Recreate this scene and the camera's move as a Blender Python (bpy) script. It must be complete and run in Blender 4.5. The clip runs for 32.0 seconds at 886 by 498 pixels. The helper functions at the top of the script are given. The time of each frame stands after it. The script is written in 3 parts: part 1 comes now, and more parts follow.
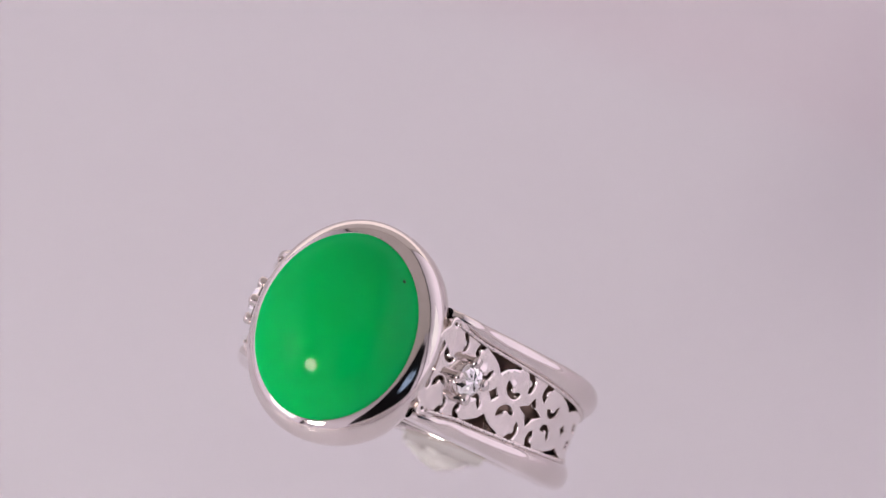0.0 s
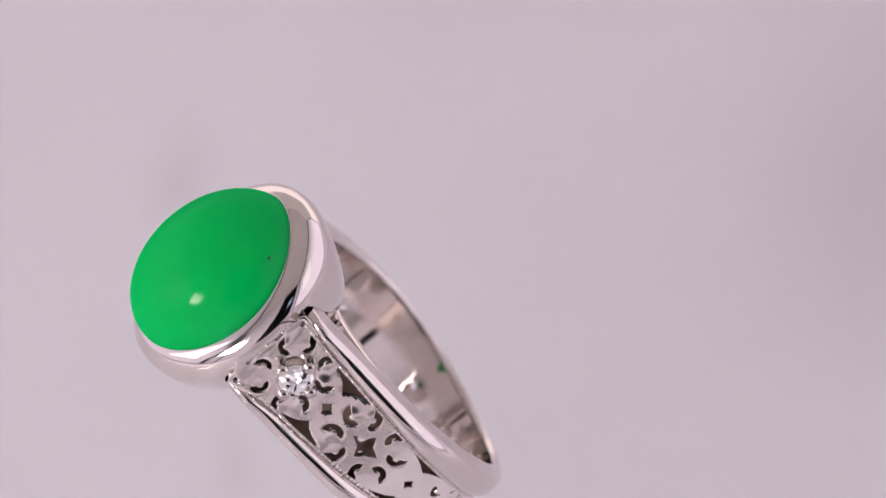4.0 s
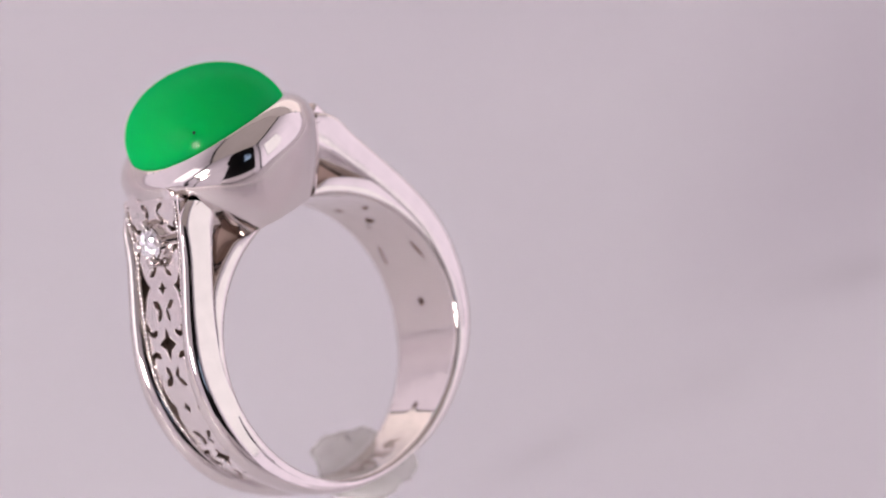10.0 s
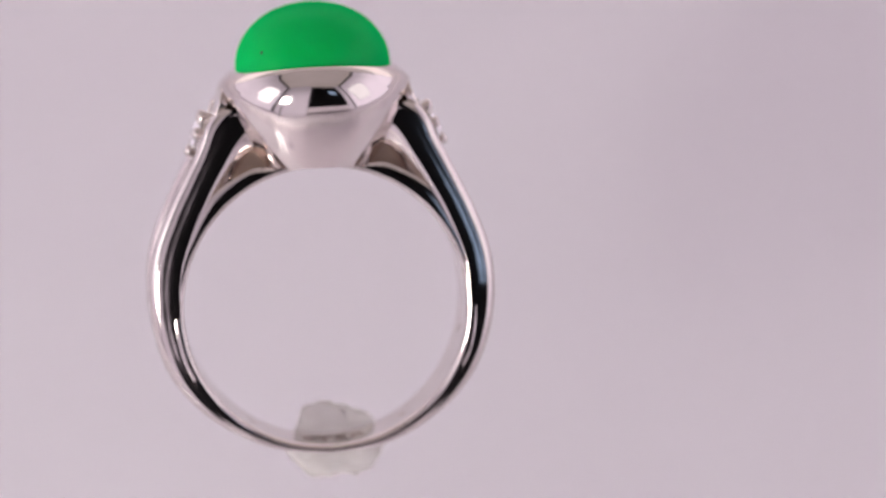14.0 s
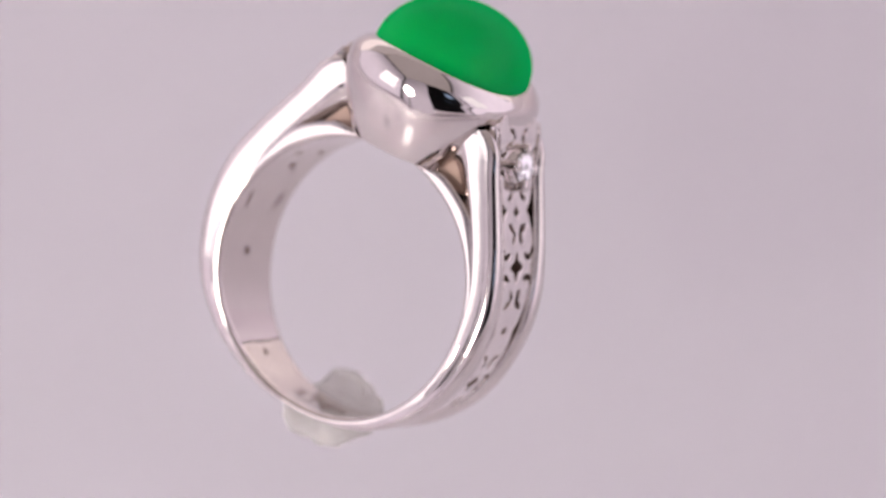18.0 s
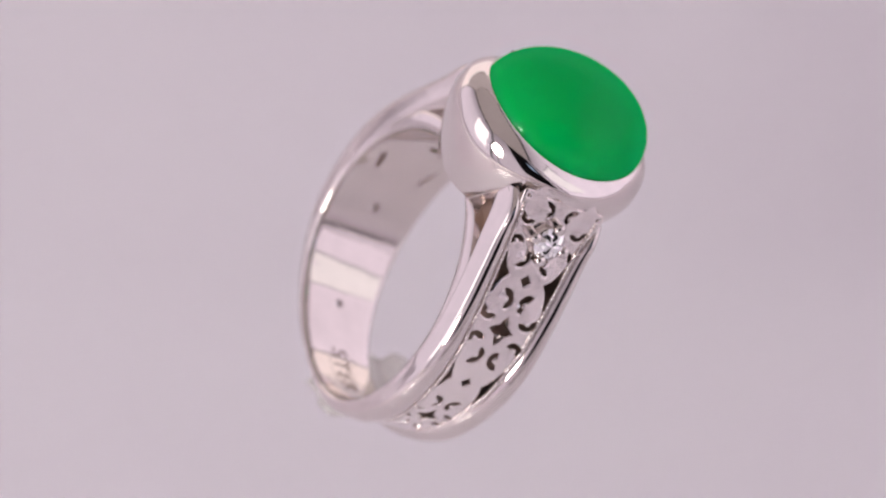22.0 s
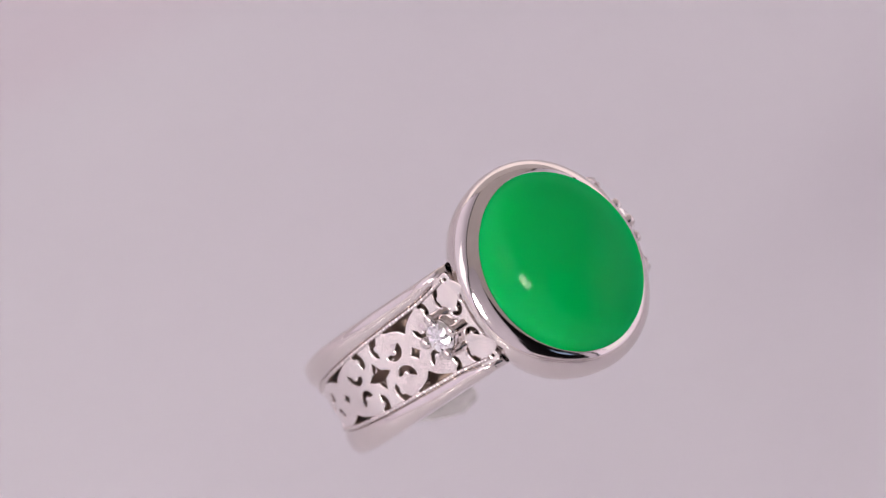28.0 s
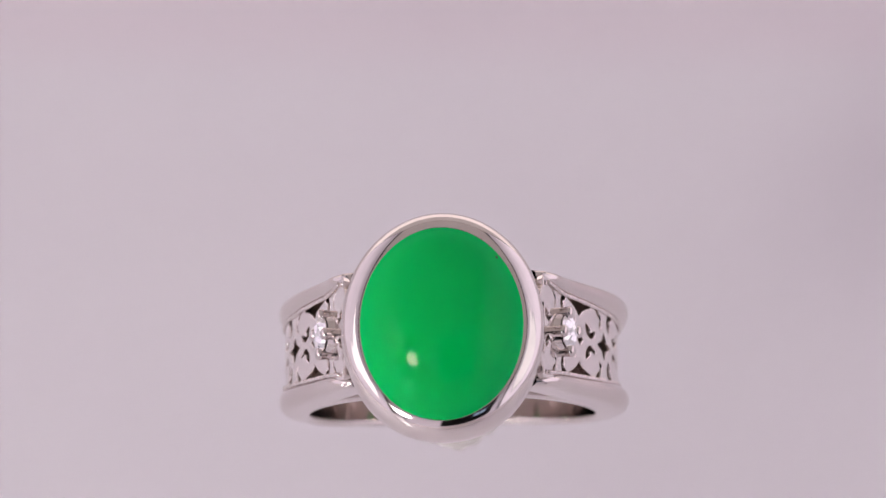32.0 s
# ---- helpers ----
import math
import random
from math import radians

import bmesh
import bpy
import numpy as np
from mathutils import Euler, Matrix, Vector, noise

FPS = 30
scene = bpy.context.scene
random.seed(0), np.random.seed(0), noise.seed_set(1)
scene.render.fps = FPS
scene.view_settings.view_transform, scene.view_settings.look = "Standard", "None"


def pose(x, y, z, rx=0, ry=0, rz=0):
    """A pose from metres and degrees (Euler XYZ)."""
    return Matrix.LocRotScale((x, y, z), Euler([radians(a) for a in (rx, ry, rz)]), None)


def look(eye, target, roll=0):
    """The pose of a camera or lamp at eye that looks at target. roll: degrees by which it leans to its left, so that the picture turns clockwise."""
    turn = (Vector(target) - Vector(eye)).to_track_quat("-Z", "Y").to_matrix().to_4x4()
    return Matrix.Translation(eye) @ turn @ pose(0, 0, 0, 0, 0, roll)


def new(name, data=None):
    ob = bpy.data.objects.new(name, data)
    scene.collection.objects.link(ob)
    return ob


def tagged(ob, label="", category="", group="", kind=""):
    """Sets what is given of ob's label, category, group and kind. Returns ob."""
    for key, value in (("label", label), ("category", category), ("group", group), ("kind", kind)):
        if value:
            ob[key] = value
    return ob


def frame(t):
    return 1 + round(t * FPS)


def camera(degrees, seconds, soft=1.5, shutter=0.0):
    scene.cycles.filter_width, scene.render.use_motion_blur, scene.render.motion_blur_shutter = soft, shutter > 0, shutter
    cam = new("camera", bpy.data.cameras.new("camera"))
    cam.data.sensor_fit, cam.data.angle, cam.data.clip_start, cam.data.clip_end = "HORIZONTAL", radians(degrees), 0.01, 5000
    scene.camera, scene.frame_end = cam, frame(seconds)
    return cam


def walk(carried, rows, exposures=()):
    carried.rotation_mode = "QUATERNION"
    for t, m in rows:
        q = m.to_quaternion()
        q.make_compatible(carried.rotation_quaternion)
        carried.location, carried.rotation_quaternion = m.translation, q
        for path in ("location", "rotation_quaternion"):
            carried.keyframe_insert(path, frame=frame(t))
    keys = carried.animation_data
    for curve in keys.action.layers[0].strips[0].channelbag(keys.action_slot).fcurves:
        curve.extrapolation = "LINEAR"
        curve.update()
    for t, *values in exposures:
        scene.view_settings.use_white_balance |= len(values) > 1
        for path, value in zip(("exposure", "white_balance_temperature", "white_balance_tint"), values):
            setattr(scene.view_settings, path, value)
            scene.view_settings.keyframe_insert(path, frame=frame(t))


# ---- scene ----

from mathutils.geometry import delaunay_2d_cdt

# ---- camera: fixed, macro lens above a slow turntable ----
cam = camera(10.0, 32.0, soft=1.3)
LIFT = 0.00852                       # from the origin of the fit to the top of the clear plate
EYE = Vector((0.003333, -0.221000, 0.216860 + LIFT))
VIEW = Vector((0.0, 0.725, -0.68875))
STAND = look(EYE, EYE + 0.3 * VIEW, -0.8556)
walk(cam, [(0, STAND), (32, STAND)],
     [(0, 0.0), (3, 0.02), (6, 0.04), (8, 0.0), (12, 0.0), (15, 0.06), (18, 0.03), (22, 0.01), (25, 0.0), (28, -0.05), (30, -0.04), (32, 0.0)])
cam.data.dof.use_dof = True
cam.data.dof.focus_distance = 0.2960
cam.data.dof.aperture_fstop = 37.0

SPIN = -10.3555                      # degrees a second, clockwise from above

# ---- world and light colours ----
world = bpy.data.worlds.new("world")
scene.world = world
world.use_nodes = True
world.node_tree.nodes["Background"].inputs[0].default_value = (0.9, 0.85, 0.9, 1)
world.node_tree.nodes["Background"].inputs[1].default_value = 0.02
TENT = (1.0, 0.86, 1.01)
GLOW_SIDE, GLOW_TOP, GLOW_BACK, GLOW_FRONT, GLOW_BOX, GLOW_LAMP = 0.635, 0.28, 1.10, 0.44, 1.75, 32.3


# ---- materials ----
def material(name):
    m = bpy.data.materials.new(name)
    m.use_nodes = True
    n = m.node_tree.nodes
    return m, n, m.node_tree.links, n["Principled BSDF"]


def noise_node(n, links, scale, detail=3.0, coord="Object"):
    tc = n.new("ShaderNodeTexCoord")
    t = n.new("ShaderNodeTexNoise")
    t.inputs["Scale"].default_value = scale
    t.inputs["Detail"].default_value = detail
    links.new(tc.outputs[coord], t.inputs["Vector"])
    return t


def ramp_node(n, links, source, stops):
    r = n.new("ShaderNodeValToRGB")
    e = r.color_ramp.elements
    while len(e) < len(stops):
        e.new(0.5)
    for el, (p, c) in zip(e, stops):
        el.position, el.color = p, (*c, 1)
    links.new(source, r.inputs[0])
    return r


def bump_node(n, links, source, strength, distance, target):
    b = n.new("ShaderNodeBump")
    b.inputs["Strength"].default_value = strength
    b.inputs["Distance"].default_value = distance
    links.new(source, b.inputs["Height"])
    links.new(b.outputs[0], target.inputs["Normal"])
    return b


def metal(name, colour, rough_lo, rough_hi, bump):
    m, n, links, p = material(name)
    p.inputs["Metallic"].default_value = 1.0
    t = noise_node(n, links, 900.0)
    c = ramp_node(n, links, t.outputs[0], [(0.3, [0.95 * v for v in colour]), (0.7, colour)])
    links.new(c.outputs[0], p.inputs["Base Color"])
    r = n.new("ShaderNodeMapRange")
    r.inputs["To Min"].default_value, r.inputs["To Max"].default_value = rough_lo, rough_hi
    w = noise_node(n, links, 350.0, 5.0)
    links.new(w.outputs[0], r.inputs[0])
    links.new(r.outputs[0], p.inputs["Roughness"])
    if bump:
        g = noise_node(n, links, 420.0, 2.0)
        bump_node(n, links, g.outputs[0], 0.25, bump, p)
    return m


GOLD = metal("polished_white_gold", (0.77, 0.715, 0.69), 0.06, 0.115, 0.00005)
GOLD_FINE = metal("cast_white_gold", (0.90, 0.845, 0.82), 0.10, 0.17, 0.00012)
# rough metal, its base colour browned to imitate bounced light and shade in recesses
CAST_SHADE = metal("recess_shaded_white_gold", (0.38, 0.275, 0.225), 0.35, 0.55, 0.0001)
GOLD_IN = metal("worn_white_gold", (0.73, 0.67, 0.635), 0.05, 0.08, 0.00002)


def stone_material():
    m, n, links, p = material("green_chalcedony")
    t = noise_node(n, links, 160.0, 2.0)
    c = ramp_node(n, links, t.outputs[0], [(0.3, (0.0002, 0.485, 0.092)), (0.7, (0.0004, 0.530, 0.104))])
    links.new(c.outputs[0], p.inputs["Base Color"])
    p.inputs["Specular IOR Level"].default_value = 0.0
    p.inputs["Subsurface Weight"].default_value = 0.6
    p.inputs["Subsurface Radius"].default_value = (0.3, 1.0, 0.4)
    p.inputs["Subsurface Scale"].default_value = 0.0012
    gloss = n.new("ShaderNodeBsdfGlossy")
    gloss.inputs["Roughness"].default_value = 0.07
    mix = n.new("ShaderNodeMixShader")
    mix.inputs[0].default_value = 0.014
    links.new(p.outputs[0], mix.inputs[1])
    links.new(gloss.outputs[0], mix.inputs[2])
    links.new(mix.outputs[0], n["Material Output"].inputs["Surface"])
    return m


def plain(name, colour, rough, **extra):
    m, n, links, p = material(name)
    t = noise_node(n, links, extra.get("scale", 300.0), 4.0)
    c = ramp_node(n, links, t.outputs[0], [(0.3, [0.94 * v for v in colour]), (0.7, colour)])
    links.new(c.outputs[0], p.inputs["Base Color"])
    p.inputs["Roughness"].default_value = rough
    return m


def diamond_material():
    m, n, links, p = material("diamond")
    p.inputs["Base Color"].default_value = (0.98, 0.98, 0.98, 1)
    p.inputs["Roughness"].default_value = 0.0
    p.inputs["IOR"].default_value = 2.42
    p.inputs["Transmission Weight"].default_value = 0.6
    p.inputs["Metallic"].default_value = 0.88
    return m


def clear_material():
    m, n, links, p = material("clear_acrylic")
    p.inputs["Base Color"].default_value = (0.995, 0.995, 0.995, 1)
    p.inputs["Roughness"].default_value = 0.0
    p.inputs["IOR"].default_value = 1.1
    p.inputs["Transmission Weight"].default_value = 1.0
    return m


def putty_material():
    m, n, links, p = material("clear_putty")
    t = noise_node(n, links, 700.0, 3.0)
    c = ramp_node(n, links, t.outputs[0], [(0.3, (0.86, 0.84, 0.76)), (0.7, (0.96, 0.94, 0.88))])
    links.new(c.outputs[0], p.inputs["Base Color"])
    p.inputs["Roughness"].default_value = 0.4
    p.inputs["IOR"].default_value = 1.4
    p.inputs["Alpha"].default_value = 0.38
    bump_node(n, links, t.outputs[0], 0.5, 0.0003, p)
    return m


def glow(name, colour, strength, top=1.0):
    """Lit cloth; its light fades to top times the strength towards its upper edge."""
    m, n, links, p = material(name)
    t = noise_node(n, links, 9.0, 2.0)
    c = ramp_node(n, links, t.outputs[0], [(0.25, [0.93 * v for v in colour]), (0.75, colour)])
    p.inputs["Base Color"].default_value = (0.22, 0.21, 0.22, 1)
    p.inputs["Roughness"].default_value = 0.9
    links.new(c.outputs[0], p.inputs["Emission Color"])
    p.inputs["Emission Strength"].default_value = strength
    if top != 1.0:
        tc, axes, fade = n.new("ShaderNodeTexCoord"), n.new("ShaderNodeSeparateXYZ"), n.new("ShaderNodeMapRange")
        fade.interpolation_type = "SMOOTHSTEP"
        for key, value in (("From Min", 0.25), ("From Max", 1.0), ("To Min", 1.1 * strength), ("To Max", top * strength)):
            fade.inputs[key].default_value = value
        links.new(tc.outputs["Generated"], axes.inputs[0])
        links.new(axes.outputs["Z"], fade.inputs["Value"])
        links.new(fade.outputs["Result"], p.inputs["Emission Strength"])
    return m


def base_material():
    """White laminated board with two soft grey streaks and faint clouds."""
    m, n, links, p = material("white_board")
    p.inputs["Roughness"].default_value = 0.55
    cloud = noise_node(n, links, 22.0, 2.0)
    col = ramp_node(n, links, cloud.outputs[0], [(0.3, (0.80, 0.765, 0.837)), (0.7, (0.82, 0.79, 0.857))])
    last = col.outputs[0]
    tc = n.new("ShaderNodeTexCoord")
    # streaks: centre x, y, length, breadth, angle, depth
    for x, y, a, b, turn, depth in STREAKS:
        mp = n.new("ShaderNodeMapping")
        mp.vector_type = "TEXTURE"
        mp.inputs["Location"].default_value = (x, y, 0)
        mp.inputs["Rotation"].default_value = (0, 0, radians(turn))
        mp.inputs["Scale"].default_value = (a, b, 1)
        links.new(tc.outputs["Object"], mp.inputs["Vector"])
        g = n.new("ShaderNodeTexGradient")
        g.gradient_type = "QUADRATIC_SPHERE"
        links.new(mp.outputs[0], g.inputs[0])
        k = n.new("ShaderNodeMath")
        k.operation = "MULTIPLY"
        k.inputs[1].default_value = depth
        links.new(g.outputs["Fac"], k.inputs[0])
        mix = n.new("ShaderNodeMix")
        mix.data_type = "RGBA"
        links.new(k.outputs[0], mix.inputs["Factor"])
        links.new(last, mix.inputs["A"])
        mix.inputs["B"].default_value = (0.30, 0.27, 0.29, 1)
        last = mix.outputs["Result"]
    # a faded pinkish discoloured margin, soft towards the middle of the card
    dot = n.new("ShaderNodeVectorMath")
    dot.operation = "DOT_PRODUCT"
    dot.inputs[1].default_value = (math.cos(radians(60.2)), math.sin(radians(60.2)), 0)
    links.new(tc.outputs["Object"], dot.inputs[0])
    band = n.new("ShaderNodeMapRange")
    band.interpolation_type = "SMOOTHSTEP"
    for key, value in (("From Min", 0.0545), ("From Max", 0.0625), ("To Max", 0.8)):
        band.inputs[key].default_value = value
    links.new(dot.outputs["Value"], band.inputs["Value"])
    tint = n.new("ShaderNodeMix")
    tint.data_type = "RGBA"
    links.new(band.outputs["Result"], tint.inputs["Factor"])
    links.new(last, tint.inputs["A"])
    tint.inputs["B"].default_value = (0.80, 0.73, 0.805, 1)
    links.new(tint.outputs["Result"], p.inputs["Base Color"])
    fine = noise_node(n, links, 2500.0, 3.0)
    bump_node(n, links, fine.outputs[0], 0.1, 0.0002, p)
    return m


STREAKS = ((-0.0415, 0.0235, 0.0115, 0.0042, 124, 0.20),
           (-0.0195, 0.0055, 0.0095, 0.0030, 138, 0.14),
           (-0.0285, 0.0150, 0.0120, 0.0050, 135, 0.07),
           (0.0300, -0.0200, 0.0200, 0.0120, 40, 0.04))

STONE = stone_material()
SPECK = plain("dark_inclusion", (0.01, 0.03, 0.015), 0.5)
DIAMOND = diamond_material()
CLEAR = clear_material()
PUTTY = putty_material()
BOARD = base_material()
DISC = plain("white_disc_paint", (0.80, 0.735, 0.81), 0.6, scale=40.0)
ROOM = plain("dark_room_paint", (0.03, 0.028, 0.03), 0.8, scale=4.0)
TABLE = plain("white_table", (0.86, 0.82, 0.855), 0.6, scale=12.0)
HOUSING = plain("black_plastic", (0.03, 0.03, 0.032), 0.45, scale=60.0)
# dark brown base colour paints the shade inside the sleeve's small holes
HOLE_SHADE = plain("shaded_hole_metal", (0.20, 0.115, 0.085), 0.55)
MARK = plain("dark_engraving", (0.15, 0.085, 0.055), 0.6)
G_SIDE = glow("lit_side_diffuser", TENT, 1.1 * GLOW_SIDE, 0.4)
G_RIGHT = glow("brighter_side_diffuser", TENT, 1.4 * GLOW_SIDE, 0.4)
G_TOP = glow("lit_top_diffuser", (1.0, 0.84, 0.80), GLOW_TOP)
G_BACK = glow("lit_back_diffuser", (1.0, 0.85, 0.84), GLOW_BACK)
G_UPPER = glow("lit_upper_back_diffuser", (1.0, 0.84, 0.82), 0.40)
G_FRONT = glow("lit_front_diffuser", TENT, 1.1 * GLOW_FRONT, 0.5)
G_BOX = glow("softbox_cloth", (1.0, 0.93, 0.97), GLOW_BOX)
G_BOX_DIM = glow("dimmer_softbox_cloth", (1.0, 0.93, 0.97), 0.6 * GLOW_BOX)
G_PANE = glow("daylight_pane", (0.50, 0.68, 1.0), 0.7)
G_LAMP = glow("lamp_diffuser", (1.0, 0.95, 0.9), GLOW_LAMP)


# ---- mesh helpers ----
def mesh_from(name, verts, faces, mat, sharp=35):
    me = bpy.data.meshes.new(name)
    me.from_pydata([tuple(v) for v in verts], [], [tuple(f) for f in faces])
    me.materials.append(mat)
    me.polygons.foreach_set("use_smooth", [True] * len(me.polygons))
    me.update()
    if sharp:
        me.set_sharp_from_angle(angle=radians(sharp))
    return me


def part_mesh(name, me, parent, label=""):
    ob = new(name, me)
    ob.parent = parent
    if label:
        ob["label"] = label
    return ob


def part(name, bm, mat, parent, label="", sharp=35):
    me = bpy.data.meshes.new(name)
    bmesh.ops.recalc_face_normals(bm, faces=bm.faces)
    bm.to_mesh(me)
    bm.free()
    me.materials.append(mat)
    me.polygons.foreach_set("use_smooth", [True] * len(me.polygons))
    if sharp:
        me.set_sharp_from_angle(angle=radians(sharp))
    return part_mesh(name, me, parent, label)


def fix_normals(me, sharp=35):
    bm = bmesh.new()
    bm.from_mesh(me)
    bmesh.ops.recalc_face_normals(bm, faces=bm.faces)
    bm.to_mesh(me)
    bm.free()
    if sharp:
        me.set_sharp_from_angle(angle=radians(sharp))
    return me


def loft(name, rings, mat, closed_ring=True, closed_path=False, caps=False, sharp=35):
    """A skin over equal rings of points."""
    n, verts, faces = len(rings[0]), [p for r in rings for p in r], []
    count = len(rings)
    for i in range(count if closed_path else count - 1):
        j = (i + 1) % count
        for k in range(n if closed_ring else n - 1):
            l = (k + 1) % n
            faces.append((i * n + k, i * n + l, j * n + l, j * n + k))
    if caps:
        faces.append(tuple(range(n - 1, -1, -1)))
        faces.append(tuple(range((count - 1) * n, count * n)))
    return fix_normals(mesh_from(name, verts, faces, mat, 0), sharp)


def box(name, size, at, mat, parent=None, bevel=0.0):
    bm = bmesh.new()
    bmesh.ops.create_cube(bm, size=1.0, matrix=Matrix.Translation(at) @ Matrix.Diagonal((*size, 1)))
    if bevel:
        bmesh.ops.bevel(bm, geom=bm.edges[:], offset=bevel, segments=2, affect="EDGES")
    return part(name, bm, mat, parent)


# ---- the ring's plan, millimetres in its own frame: x across, y along the finger hole, z to the stone ----
MM = 0.001
SHIFT = -0.2
BORE, SLEEVE, HALF = 8.62, 9.25, 3.48
OUTER = ((0, -9.15), (2.6, -8.9), (4.65, -8.25), (6.7, -6.98), (8.25, -5.5), (9.38, -3.8), (10.15, -1.5),
         (10.42, 1.0), (10.15, 3.35), (9.28, 5.85), (8.05, 8.5), (7.15, 10.4), (6.25, 12.9), (5.55, 13.15))


def half_width(u):
    """Half the width of the band, u mm below the bezel."""
    return float(np.interp(u, [0, 13, 17, 22, 28, 40], [HALF, HALF, 3.32, 2.95, 2.5, 2.45]))


def spline(points, steps=24):
    k = [np.array(p, float) for p in points]
    k = [2 * k[0] - k[1]] + k + [2 * k[-1] - k[-2]]
    out = []
    for i in range(1, len(k) - 2):
        a, b, c, d = k[i - 1:i + 3]
        for j in range(steps):
            t = j / steps
            out.append(0.5 * (2 * b + (c - a) * t + (2 * a - 5 * b + 4 * c - d) * t * t + (3 * b - a - 3 * c + d) * t ** 3))
    out.append(k[-2])
    return np.array(out)


CURVE = spline(OUTER)[::-1]          # from the bezel down to the bottom of the band
ARC = np.concatenate([[0], np.cumsum(np.hypot(*np.diff(CURVE, axis=0).T))])
ARC -= ARC[24]                       # 0 where the rail leaves the bezel
TAN = np.gradient(CURVE, ARC, axis=0)
TAN /= np.linalg.norm(TAN, axis=1)[:, None]


def outer_at(u, depth=0.0):
    """The point of the outer curve u mm below the bezel, sunk inwards by depth."""
    x, z = np.interp(u, ARC, CURVE[:, 0]), np.interp(u, ARC, CURVE[:, 1])
    tx, tz = np.interp(u, ARC, TAN[:, 0]), np.interp(u, ARC, TAN[:, 1])
    return x + tz * depth, z - tx * depth


def panel_half(u):
    return float(np.interp(u, [-1, 0, 3, 6, 9, 13, 17, 21, 24], [2.95, 2.9, 2.55, 2.42, 2.25, 1.95, 1.6, 1.25, 1.0]))


def ring_point(side, x, y, z):
    return Vector(((side * x + SHIFT) * MM, y * MM, z * MM))


# ---- flat outlines for the pierced work ----
def star(cx, cy, a, b, inner=0.42, n=4):
    pts = []
    for k in range(2 * n):
        w = math.pi * k / n
        r = 1.0 if k % 2 == 0 else inner
        pts.append((cx + a * r * math.cos(w), cy + b * r * math.sin(w)))
        w2 = math.pi * (k + 0.5) / n
        r2 = 0.66
        pts.append((cx + a * r2 * math.cos(w2), cy + b * r2 * math.sin(w2)))
    return pts


def kidney(cx, cy, length, breadth, turn, bend):
    """A bean-shaped hole: a bent oval."""
    pts = []
    for k in range(18):
        w = 2 * math.pi * k / 18
        x, y = 0.5 * length * math.cos(w), 0.5 * breadth * math.sin(w) * (1.0 + 0.10 * math.cos(w) ** 2)
        y += bend * (x / (0.5 * length)) ** 2 - 0.4 * bend
        c, s = math.cos(turn), math.sin(turn)
        pts.append((cx + c * x - s * y, cy + s * x + c * y))
    return pts


def scroll(cx, cy, turn, flip, size=1.0):
    """A C-shaped hole, drawn out along turn; flip says to which side it opens."""
    pts = []
    c, s = math.cos(turn), math.sin(turn)
    for back in (False, True):
        for k in range(13):
            f = (k / 12 if not back else 1 - k / 12)
            w = radians(-112 + 214 * f) - math.pi / 2
            thick = 0.205 + 0.07 * f
            rad = 0.36 + (thick if not back else -thick)
            x, y = 1.22 * rad * math.cos(w), rad * math.sin(w) * flip
            pts.append((cx + size * (c * x - s * y), cy + size * (s * x + c * y)))
    return pts


def polygon(points, steps=3):
    out = []
    for (x0, y0), (x1, y1) in zip(points, points[1:] + points[:1]):
        for j in range(steps):
            out.append((x0 + (x1 - x0) * j / steps, y0 + (y1 - y0) * j / steps))
    return out


def inside(p, poly):
    x, y, hit = p[0], p[1], False
    for (x0, y0), (x1, y1) in zip(poly, poly[1:] + poly[:1]):
        if (y0 > y) != (y1 > y) and x < (x1 - x0) * (y - y0) / (y1 - y0) + x0:
            hit = not hit
    return hit


